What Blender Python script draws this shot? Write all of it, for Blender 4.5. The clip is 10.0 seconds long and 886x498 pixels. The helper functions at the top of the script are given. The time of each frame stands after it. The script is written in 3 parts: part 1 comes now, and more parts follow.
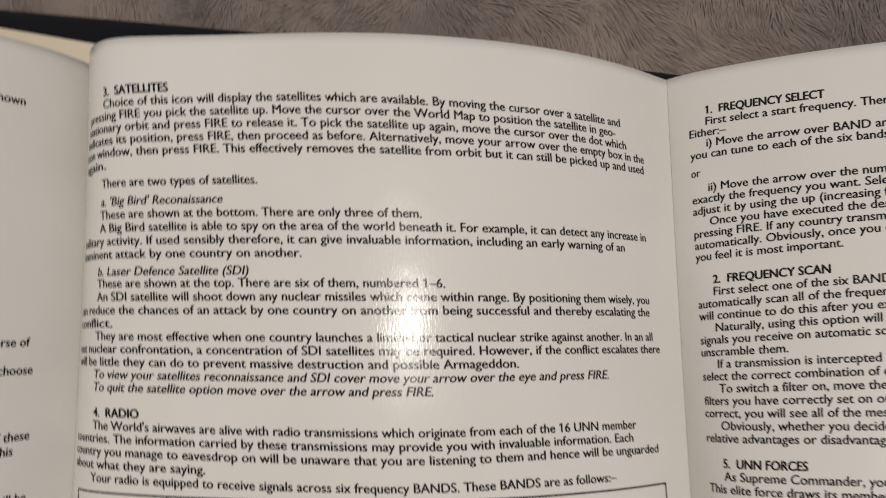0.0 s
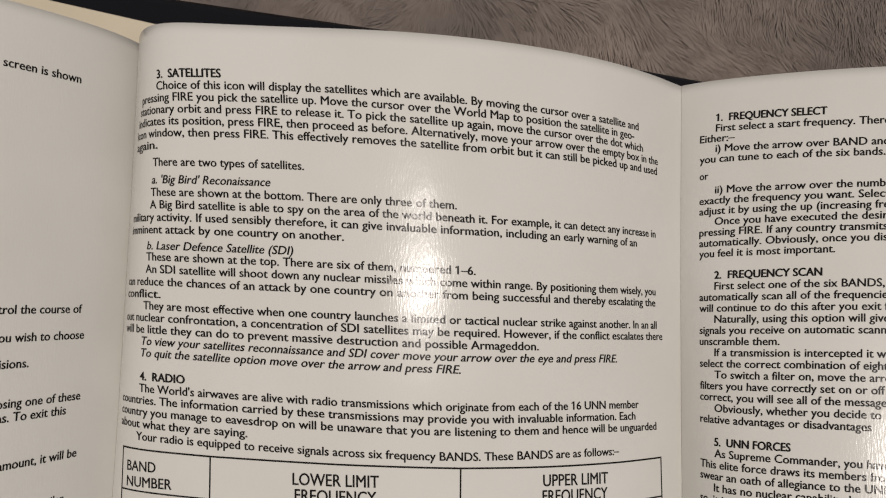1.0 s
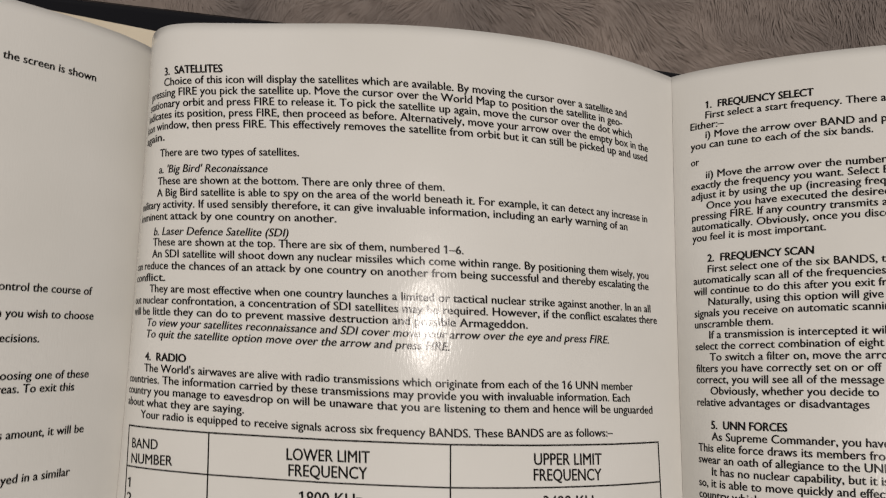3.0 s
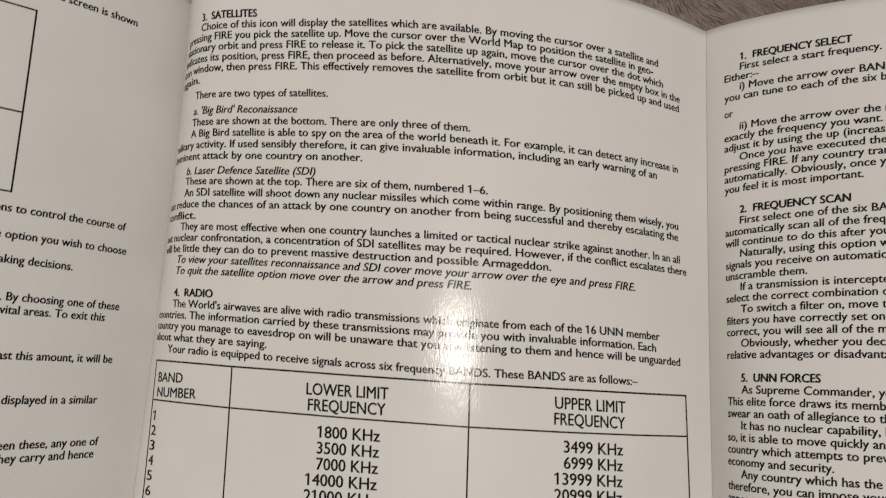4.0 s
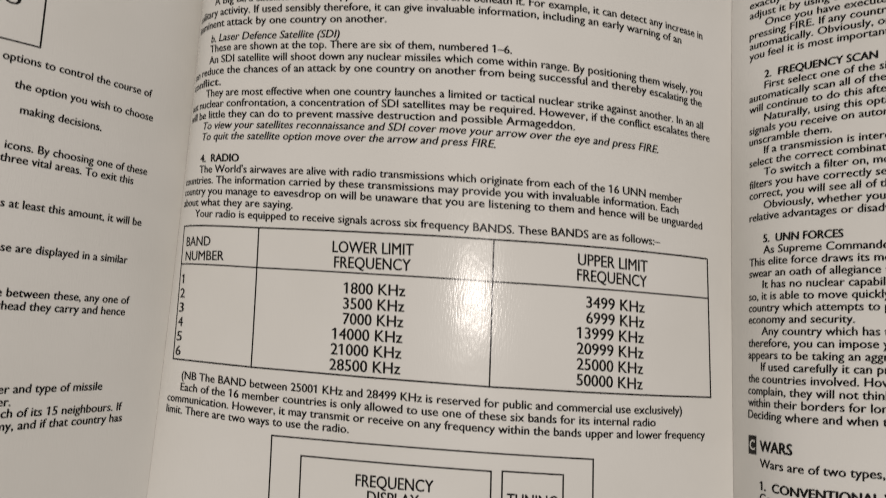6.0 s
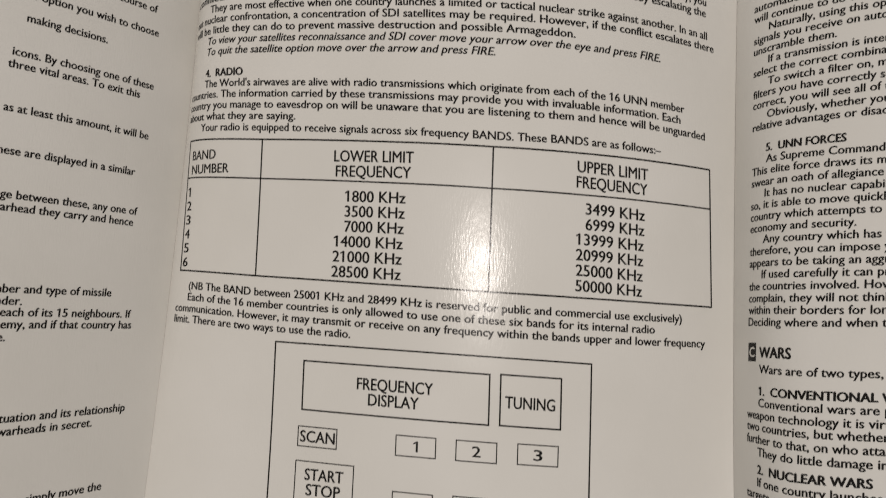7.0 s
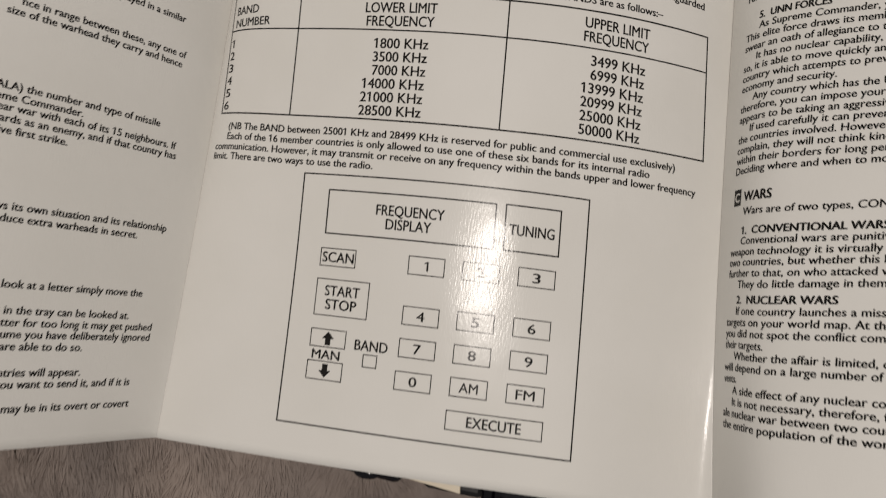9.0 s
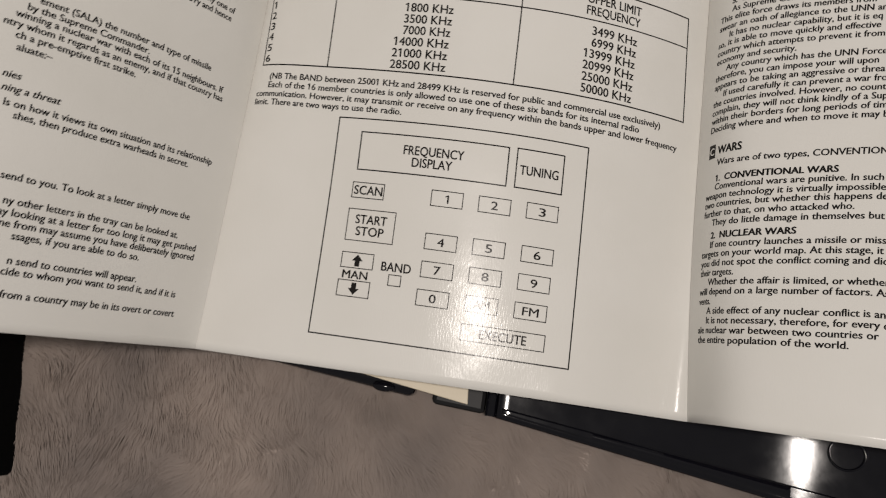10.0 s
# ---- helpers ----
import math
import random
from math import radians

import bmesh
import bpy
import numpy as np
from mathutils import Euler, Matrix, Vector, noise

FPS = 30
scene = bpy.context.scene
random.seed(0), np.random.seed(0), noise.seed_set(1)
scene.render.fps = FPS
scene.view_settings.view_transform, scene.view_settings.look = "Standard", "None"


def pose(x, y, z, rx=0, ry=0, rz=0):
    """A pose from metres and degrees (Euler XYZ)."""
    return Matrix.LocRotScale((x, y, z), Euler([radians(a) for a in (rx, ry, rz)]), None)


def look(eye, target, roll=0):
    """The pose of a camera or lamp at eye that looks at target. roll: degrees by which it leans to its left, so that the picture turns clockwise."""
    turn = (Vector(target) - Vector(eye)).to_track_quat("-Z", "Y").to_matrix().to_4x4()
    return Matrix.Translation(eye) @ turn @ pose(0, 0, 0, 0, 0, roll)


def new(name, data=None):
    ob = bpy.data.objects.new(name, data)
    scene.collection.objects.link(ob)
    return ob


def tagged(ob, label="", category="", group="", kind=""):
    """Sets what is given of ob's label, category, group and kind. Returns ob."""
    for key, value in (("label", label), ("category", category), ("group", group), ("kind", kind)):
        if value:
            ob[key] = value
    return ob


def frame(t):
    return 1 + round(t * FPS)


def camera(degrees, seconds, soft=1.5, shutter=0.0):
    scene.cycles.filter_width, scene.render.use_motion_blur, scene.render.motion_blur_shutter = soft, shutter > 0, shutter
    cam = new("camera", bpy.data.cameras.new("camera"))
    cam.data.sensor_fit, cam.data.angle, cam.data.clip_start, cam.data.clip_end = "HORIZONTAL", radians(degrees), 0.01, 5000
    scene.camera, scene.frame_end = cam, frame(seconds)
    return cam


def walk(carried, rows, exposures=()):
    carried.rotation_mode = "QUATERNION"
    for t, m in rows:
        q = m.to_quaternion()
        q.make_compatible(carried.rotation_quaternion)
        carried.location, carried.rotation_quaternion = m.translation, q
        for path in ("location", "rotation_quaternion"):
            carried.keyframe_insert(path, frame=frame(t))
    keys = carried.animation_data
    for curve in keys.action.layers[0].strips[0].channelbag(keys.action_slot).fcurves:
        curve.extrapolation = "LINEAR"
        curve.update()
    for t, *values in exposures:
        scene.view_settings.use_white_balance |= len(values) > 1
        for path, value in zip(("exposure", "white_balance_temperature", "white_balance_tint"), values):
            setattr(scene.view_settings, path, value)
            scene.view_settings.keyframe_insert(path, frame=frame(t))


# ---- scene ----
import functools

cam = camera(60.0, 10.0, 1.1, 0.5)
PATH = [
    (0, (0.01324, 0.02494, 0.17847), (0.02338, 0.07413, -0.11729), 11.36),
    (0.5, (-0.00559, 0.02813, 0.18559), (0.03529, 0.05781, -0.11013), 57.28),
    (1, (-0.00292, 0.02982, 0.19192), (0.02102, 0.06297, -0.10528), 37.85),
    (1.5, (-0.00913, 0.03432, 0.1906), (0.02206, 0.06192, -0.1065), 50.05),
    (2, (0.00143, 0.03719, 0.19397), (0.01772, 0.06028, -0.1047), 36.15),
    (2.2, (0.0042, 0.0363, 0.19326), (0.01637, 0.0624, -0.10535), 25.67),
    (3.3, (0.01957, 0.00464, 0.19643), (0.01292, 0.06302, -0.09776), -4.15),
    (3.5, (0.02454, 0.00186, 0.19601), (0.00851, 0.06098, -0.09766), -12.47),
    (4, (0.01936, -0.00791, 0.19154), (0.00299, 0.05427, -0.10149), -11.41),
    (4.5, (0.01687, -0.01308, 0.19024), (0.00251, 0.04689, -0.10335), -9.65),
    (4.8, (0.01351, -0.01786, 0.18656), (0.00715, 0.04379, -0.10697), -2.03),
    (5, (0.02061, -0.01774, 0.19069), (0.00118, 0.03843, -0.10336), -15.55),
    (5.5, (0.01917, -0.02515, 0.19083), (-0.00149, 0.02824, -0.10366), -17.58),
    (6, (0.01775, -0.0335, 0.18854), (-0.00231, 0.01519, -0.10681), -18.87),
    (6.2, (0.01976, -0.03827, 0.1869), (-0.00193, 0.01062, -0.10829), -20.21),
    (7.3, (0.02475, -0.05394, 0.18704), (-0.00512, -0.01579, -0.10903), -34.33),
    (7.5, (0.02208, -0.05758, 0.1861), (-0.00311, -0.0194, -0.11039), -29.03),
    (8, (0.01655, -0.07569, 0.18392), (0.00101, -0.02624, -0.11157), -10.73),
    (8.5, (0.0176, -0.08304, 0.18831), (-0.00346, -0.04415, -0.10841), -21.93),
    (9, (0.03184, -0.09535, 0.1994), (-0.00514, -0.05362, -0.09537), -34.91),
    (9.5, (0.03131, -0.11679, 0.21216), (-0.00204, -0.06634, -0.08168), -26.84),
    (10, (0.01883, -0.13026, 0.22453), (-0.00024, -0.07375, -0.06948), -10.50),
]
EXPOSURES = ((0.0, 0.03), (2.0, 0.06), (4.0, -0.01), (5.0, -0.06), (6.0, -0.07), (8.0, -0.13), (9.0, -0.05), (10.0, 0.05))
walk(cam, [(t, look(eye, target, roll)) for t, eye, target, roll in PATH], EXPOSURES)

# ---- light: one warm lamp above the bed, dim room ----
world = bpy.data.worlds.new("room_world")
world.use_nodes = True
scene.world = world
bg = world.node_tree.nodes["Background"]
bg.inputs["Color"].default_value = (1.0, 0.95, 0.9, 1)
bg.inputs["Strength"].default_value = 0.3
LAMP_WAY = Vector((0.05, -0.085, 1.0)).normalized()
lamp_data = bpy.data.lights.new("ceiling_lamp", "AREA")
lamp_data.shape, lamp_data.size = "DISK", 0.1
lamp_data.energy, lamp_data.color = 12.6, (1.0, 0.915, 0.85)
lamp = new("ceiling_lamp", lamp_data)
lamp.matrix_world = look(LAMP_WAY * 1.6, (0, 0, 0))


# ---- materials ----
def material(name, colour, rough, metal=0.0, ior=1.5):
    m = bpy.data.materials.new(name)
    m.use_nodes = True
    p = m.node_tree.nodes["Principled BSDF"]
    p.inputs["Base Color"].default_value = (*colour, 1)
    p.inputs["Roughness"].default_value = rough
    p.inputs["Metallic"].default_value = metal
    p.inputs["IOR"].default_value = ior
    return m, m.node_tree.nodes, m.node_tree.links, p


def noise_node(n, links, scale, detail=4.0):
    tex, co = n.new("ShaderNodeTexNoise"), n.new("ShaderNodeTexCoord")
    tex.inputs["Scale"].default_value, tex.inputs["Detail"].default_value = scale, detail
    links.new(co.outputs["Object"], tex.inputs["Vector"])
    return tex


def vary(n, links, p, scale, dark, light, target="Base Color"):
    """Mixes two colours (or values) by noise into an input."""
    tex, ramp = noise_node(n, links, scale), n.new("ShaderNodeValToRGB")
    ramp.color_ramp.elements[0].position, ramp.color_ramp.elements[1].position = 0.3, 0.7
    ramp.color_ramp.elements[0].color, ramp.color_ramp.elements[1].color = (*dark, 1), (*light, 1)
    links.new(tex.outputs["Fac"], ramp.inputs["Fac"])
    links.new(ramp.outputs["Color"], p.inputs[target])


def relief(n, links, p, scale, strength, distance):
    tex, bump = noise_node(n, links, scale, 5.0), n.new("ShaderNodeBump")
    bump.inputs["Strength"].default_value, bump.inputs["Distance"].default_value = strength, distance
    links.new(tex.outputs["Fac"], bump.inputs["Height"])
    links.new(bump.outputs["Normal"], p.inputs["Normal"])


def paper_relief(n, links, p):
    """Fine upright grain of the coating over slow waves of the sheet."""
    fine, slow = noise_node(n, links, 2300.0, 3.0), noise_node(n, links, 45.0, 2.0)
    a, b = n.new("ShaderNodeBump"), n.new("ShaderNodeBump")
    grain = n.new("ShaderNodeMapping")
    grain.inputs["Scale"].default_value = (1.0, 0.22, 1.0)
    links.new(fine.inputs["Vector"].links[0].from_socket, grain.inputs["Vector"])
    links.new(grain.outputs["Vector"], fine.inputs["Vector"])
    a.inputs["Strength"].default_value, a.inputs["Distance"].default_value = 0.22, 0.00012
    b.inputs["Strength"].default_value, b.inputs["Distance"].default_value = 0.25, 0.0012
    links.new(slow.outputs["Fac"], b.inputs["Height"])
    links.new(fine.outputs["Fac"], a.inputs["Height"])
    links.new(b.outputs["Normal"], a.inputs["Normal"])
    links.new(a.outputs["Normal"], p.inputs["Normal"])


PAPER, n, k, p = material("coated_paper", (0.69, 0.675, 0.64), 0.16, ior=1.21)
vary(n, k, p, 28.0, (0.675, 0.66, 0.62), (0.715, 0.70, 0.665))
paper_relief(n, k, p)
p.inputs["Coat Weight"].default_value = 0.35
p.inputs["Coat Roughness"].default_value = 0.4
p.inputs["Coat IOR"].default_value = 1.3
INK, n, k, p = material("black_ink", (0.014, 0.013, 0.012), 0.16, ior=1.23)
paper_relief(n, k, p)
CARD, n, k, p = material("cream_card", (0.68, 0.60, 0.46), 0.5)
vary(n, k, p, 30.0, (0.65, 0.57, 0.43), (0.71, 0.63, 0.49))
relief(n, k, p, 600.0, 0.15, 0.0002)
PLASTIC, n, k, p = material("black_plastic", (0.004, 0.004, 0.0065), 0.1, ior=1.33)
vary(n, k, p, 110.0, (0.085, 0.085, 0.085), (0.15, 0.15, 0.15), "Roughness")
relief(n, k, p, 130.0, 0.04, 0.0006)
MATT, n, k, p = material("matt_black_card", (0.0015, 0.0015, 0.0018), 0.9, ior=1.2)
relief(n, k, p, 500.0, 0.2, 0.0003)
WORN, n, k, p = material("worn_black_plastic", (0.006, 0.006, 0.007), 0.5, ior=1.36)
relief(n, k, p, 300.0, 0.2, 0.0004)
FUR, n, k, p = material("taupe_plush", (0.19, 0.155, 0.135), 0.9)
vary(n, k, p, 22.0, (0.225, 0.193, 0.178), (0.42, 0.348, 0.305))
relief(n, k, p, 800.0, 0.25, 0.0006)
p.inputs["Sheen Weight"].default_value = 0.25
p.inputs["Sheen Roughness"].default_value = 0.5
glow, both = n.new("ShaderNodeBsdfTranslucent"), n.new("ShaderNodeMixShader")
glow.inputs["Color"].default_value = (0.38, 0.315, 0.273, 1)
both.inputs["Fac"].default_value = 0.33
k.new(p.outputs["BSDF"], both.inputs[1])
k.new(glow.outputs["BSDF"], both.inputs[2])
HAIR = FUR.copy()
HAIR.name = "taupe_plush_hair"
k = HAIR.node_tree.links
k.new(HAIR.node_tree.nodes["Mix Shader"].outputs["Shader"], HAIR.node_tree.nodes["Material Output"].inputs["Surface"])


# ---- helpers for things and parts ----
def empty_thing(name, label, category, group="", kind=""):
    return tagged(new(name), label, category, group, kind)


def mesh_object(name, verts, faces, mat, parent=None, label="", smooth=False):
    me = bpy.data.meshes.new(name)
    me.from_pydata([tuple(v) for v in verts], [], faces)
    me.materials.append(mat)
    if smooth:
        me.polygons.foreach_set("use_smooth", [True] * len(me.polygons))
    me.update()
    ob = new(name, me)
    ob.parent = parent
    return tagged(ob, label) if label else ob


def part(name, bm, mat, parent, label=""):
    me = bpy.data.meshes.new(name)
    bm.to_mesh(me)
    bm.free()
    me.materials.append(mat)
    ob = new(name, me)
    ob.parent = parent
    return tagged(ob, label) if label else ob


def slab(corners, z0, z1, bevel=0.0, segments=2):
    """A bmesh plate over a polygon, with rounded edges."""
    bm = bmesh.new()
    low = [bm.verts.new((x, y, z0)) for x, y in corners]
    high = [bm.verts.new((x, y, z1)) for x, y in corners]
    bm.faces.new(low[::-1])
    bm.faces.new(high)
    for i in range(len(corners)):
        j = (i + 1) % len(corners)
        bm.faces.new((low[i], low[j], high[j], high[i]))
    bmesh.ops.recalc_face_normals(bm, faces=bm.faces[:])
    if bevel:
        bmesh.ops.bevel(bm, geom=bm.edges[:] + bm.verts[:], offset=bevel, segments=segments, affect="EDGES", profile=0.5)
    return bm


# ---- the folded sheet: three panels that sag into two creases ----
TOP, BOTTOM = 0.1012, -0.1267
MID = np.array([0.00989, 0.00911, -0.00016, 0.00116, -0.00071, -0.00087, -0.01621, -0.00125, 0.00278, -0.00588, -0.00298, -0.00215, -0.00687, -0.00878, -0.00293, -0.00018, -0.00141, 0.00292]).reshape(6, 3)
RIGHT = np.array([0.00962, -0.00838, 0.66297, 0.09332]).reshape(2, 2)
LEFT = np.array([0.00116, 0.00368, 1.70401, -0.36665]).reshape(2, 2)


def crease_left(y):
    return -0.0666 + 0 * y


def crease_right(y):
    return 0.0789 - 0.0173 * y + 0.0017 * np.clip((-y - 0.06) / 0.067, 0, 1) ** 2


def mid_height(x, y):
    a, b = crease_left(y), crease_right(y)
    t, q = 2 * (x - a) / (b - a) - 1, y / 0.1
    shape = (1 + 0 * t, t, t * t, t ** 3, np.exp(-(x - a) / 0.005), np.exp(-(b - x) / 0.005))
    arch = sum(f * (c[0] + c[1] * q + c[2] * q * q) for f, c in zip(shape, MID))
    # the head of the arch stands higher, and the foot flattens out towards its right half
    head = 0.0009 * np.clip((y - 0.055) / 0.03, 0, 2) ** 1.2 * np.exp(-((t + 0.1) / 0.42) ** 2)
    foot = np.clip((-y - 0.07) / 0.045, 0, 2)
    foot = foot * foot / (0.35 + foot)
    return arch + head + foot * (0.0015 * np.clip(1 - t ** 4, 0, 1) + 0.0020 * np.exp(-((t - 0.56) / 0.19) ** 2))


def side_rise(d, y, c):
    q = y / 0.1
    return (1 - np.exp(-d / 0.003)) * (c[0][0] + c[0][1] * q) + 0.06 * (1 - np.exp(-d / 0.06)) * (c[1][0] + c[1][1] * q)


def panel_point(panel, d, y):
    """The place of the panel's point d metres (level) from its crease."""
    if panel == "middle":
        x = crease_left(y) + d
        return x, mid_height(x, y)
    if panel == "right":
        x = crease_right(y) + d
        return x, mid_height(crease_right(y), y) + side_rise(d, y, RIGHT)
    x = crease_left(y) - d
    return x, mid_height(crease_left(y), y) + side_rise(d, y, LEFT)


YS = np.linspace(BOTTOM, TOP, 76)
WIDE = {"left": 0.150, "middle": None, "right": 0.150}
FLAT = {}
for panel in WIDE:
    rows = []
    for y in YS:
        reach = crease_right(y) - crease_left(y) if panel == "middle" else 0.155
        d = np.linspace(0, reach, 900)
        x, z = panel_point(panel, d, y)
        s = np.concatenate([[0], np.cumsum(np.hypot(np.diff(x), np.diff(z)))])
        rows.append((s, d))
    FLAT[panel] = rows


def on_sheet(panel, s, y, lift=0.0):
    """Points of the bent sheet from the flat print's places: s across from the crease, y along it."""
    s, y = np.asarray(s, float), np.asarray(y, float)
    f = np.clip((y - YS[0]) / (YS[1] - YS[0]), 0, len(YS) - 1.001)
    i = f.astype(int)
    w = f - i
    d = np.zeros_like(s)
    for j in np.unique(i):
        m = i == j
        (sa, da), (sb, db) = FLAT[panel][j], FLAT[panel][j + 1]
        d[m] = np.interp(s[m], sa, da) * (1 - w[m]) + np.interp(s[m], sb, db) * w[m]
    x, z = panel_point(panel, d, y)
    e = 2e-4
    xa, za = panel_point(panel, np.maximum(d - e, 0), y)
    xb, zb = panel_point(panel, d + e, y)
    tx, tz = xb - xa, zb - za
    size = np.hypot(tx, tz) * np.where(tx < 0, -1, 1)
    return np.stack([x - tz / size * lift, y, z + tx / size * lift], -1)


leaflet = empty_thing("leaflet", "cream glossy fold-out instruction leaflet printed in black, bent along two creases", "leaflet")
THICK = 0.00018


def build_panel(panel):
    ny = 90
    ys = np.linspace(BOTTOM, TOP, ny)
    # columns lie closer together beside the creases
    if panel == "middle":
        u = np.linspace(0, 1, 150)
        u = u - 0.75 / (2 * math.pi) * np.sin(2 * math.pi * u)
    else:
        u = np.linspace(0, 1, 130) ** 1.8
    nx = len(u)
    front, back = [], []
    for y in ys:
        if panel == "middle":
            d = u * (crease_right(y) - crease_left(y))
        else:
            d = u * np.interp(WIDE[panel], *FLAT[panel][int((y - BOTTOM) / (TOP - BOTTOM) * (len(YS) - 1))])
        high = (y - BOTTOM) / (TOP - BOTTOM)
        s = 1000 * np.interp(d, FLAT[panel][int(high * (len(YS) - 1))][1], FLAT[panel][int(high * (len(YS) - 1))][0])
        if panel == "middle":
            sink = high * (-1.0 * np.sin(np.pi * np.clip(s, 0, 150) / 150) - 1.8 * s / 150)
        elif panel == "right":
            sink = high * (-1.8 - 0.01 * s)
        else:
            sink = -(0.066 - 0.010 * high) * s
        yy = y + sink / 1000
        x, z = panel_point(panel, d, yy)
        front += list(zip(x, yy, z))
        back += list(zip(x, yy, z - THICK))
    flip = panel == "left"
    faces, n = [], nx * ny

    def quad(a, b, c, d):
        faces.append((d, c, b, a) if flip else (a, b, c, d))
    for j in range(ny - 1):
        for i in range(nx - 1):
            a = j * nx + i
            quad(a, a + 1, a + nx + 1, a + nx)
            quad(n + a, n + a + nx, n + a + nx + 1, n + a + 1)
    for i in range(nx - 1):
        quad(i + 1, i, n + i, n + i + 1)
        a = (ny - 1) * nx + i
        quad(a, a + 1, n + a + 1, n + a)
    for j in range(ny - 1):
        a = j * nx + nx - 1
        quad(a, n + a, n + a + nx, a + nx)
        a = j * nx
        quad(a, a + nx, n + a + nx, n + a)
    ob = mesh_object("panel", front + back, faces, PAPER, leaflet, smooth=True)
    # the cut edges of the sheet stay crisp
    sides = 2 * (nx - 1) * (ny - 1)
    ob.data.polygons.foreach_set("use_smooth", [i < sides for i in range(len(faces))])
    return ob


PANELS = {}

for panel in WIDE:
    PANELS[panel] = build_panel(panel)


# ---- print ----
INK_LIFT = 0.00005
KINDS = {"": (0.026, 0.0), "bold": (0.046, 0.0), "italic": (0.024, 0.22), "light": (0.02, 0.0), "thin": (0.012, 0.0)}


def glyphs(text, slant):
    """Flat outlines of a line of lettering, one em high, as points and faces."""
    cu = bpy.data.curves.new("lettering", "FONT")
    cu.body, cu.size, cu.shear, cu.resolution_u = text, 1.0, slant, 3
    ob = bpy.data.objects.new("lettering", cu)
    scene.collection.objects.link(ob)
    bpy.context.view_layer.update()
    me = bpy.data.meshes.new_from_object(ob.evaluated_get(bpy.context.evaluated_depsgraph_get()))
    v = np.empty(len(me.vertices) * 3)
    me.vertices.foreach_get("co", v)
    faces = [tuple(f.vertices) for f in me.polygons]
    bpy.data.objects.remove(ob)
    bpy.data.curves.remove(cu)
    bpy.data.meshes.remove(me)
    return v.reshape(-1, 3)[:, :2], faces


@functools.lru_cache(None)
def advance(c):
    """How far a character moves the line on, in ems."""
    return glyphs("H" + c + "H", 0.0)[0][:, 0].max() - glyphs("HH", 0.0)[0][:, 0].max()


def lettering(text, slant):
    """The line's outlines, with the short flag that this typeface gives the figure one."""
    v, faces = glyphs(text, slant)
    x, flags = 0.0, []
    for c in text:
        if c == "1":
            bar = v[(v[:, 0] > x + 0.02) & (v[:, 0] < x + 0.48)]
            left, top = bar[:, 0].min(), bar[:, 1].max()
            flags.append([(left + 0.02, top), (left - 0.15, top - 0.10), (left - 0.15, top - 0.175), (left + 0.02, top - 0.09)])
        if "1" in text:
            x += advance(c)
    for flag in flags:
        faces = faces + [tuple(len(v) + i for i in (3, 2, 1, 0))[::-1]]
        v = np.concatenate([v, np.array(flag)])
    return v, faces


def letters(panel, text, s0, s1, y, size=2.85, style="", name="text_line", mat=None, wide=None, bow=None):
    """A printed line from s0 to s1 (mm from the crease; with wide, the em's width, s1 follows), its capitals centred on y (mm).
    The stroke's weight comes from three passes set a hair apart. bow: how far the line sinks at s."""
    heavy, slant = KINDS[style]
    v, faces = lettering(text, slant)
    left, right = v[:, 0].min(), v[:, 0].max()
    if wide:
        s0, s1 = (s1 + wide * (right - left), s1) if panel == "left" else (s0, s0 + wide * (right - left))
    across = (s1 - s0) / (right - left)
    points, all_faces = [], []
    for i, (dx, dy) in enumerate(((0, heavy * 0.6), (-heavy, -heavy * 0.3), (heavy, -heavy * 0.3))):
        s = s0 + (v[:, 0] - left + dx) * across
        up = y + (v[:, 1] + dy - 0.345) * size
        if bow:
            up = up + bow(s)
        points.append(on_sheet(panel, s / 1000, up / 1000, INK_LIFT * (1.5 if mat else 1) + i * 4e-6))
        all_faces += [tuple(a + i * len(v) for a in f) for f in faces]
    mesh_object(name, np.concatenate(points), all_faces, mat or INK, PANELS[panel])


def rule(panel, s0, y0, s1, y1, width=0.35, name="rule", bow=None):
    """A printed straight rule between two places (mm)."""
    count = max(2, int(math.hypot(s1 - s0, y1 - y0) / 0.8))
    t = np.linspace(0, 1, count + 1)
    s, y = s0 + t * (s1 - s0), y0 + t * (y1 - y0)
    long = math.hypot(s1 - s0, y1 - y0)
    ns, ny = -(y1 - y0) / long * width / 2, (s1 - s0) / long * width / 2
    if bow:
        y = y + bow(s)
    a, b = on_sheet(panel, (s + ns) / 1000, (y + ny) / 1000, INK_LIFT), on_sheet(panel, (s - ns) / 1000, (y - ny) / 1000, INK_LIFT)
    faces = [(i, count + 1 + i, count + 2 + i, i + 1) for i in range(count)]
    mesh_object(name, np.concatenate([a, b]), faces, INK, PANELS[panel])


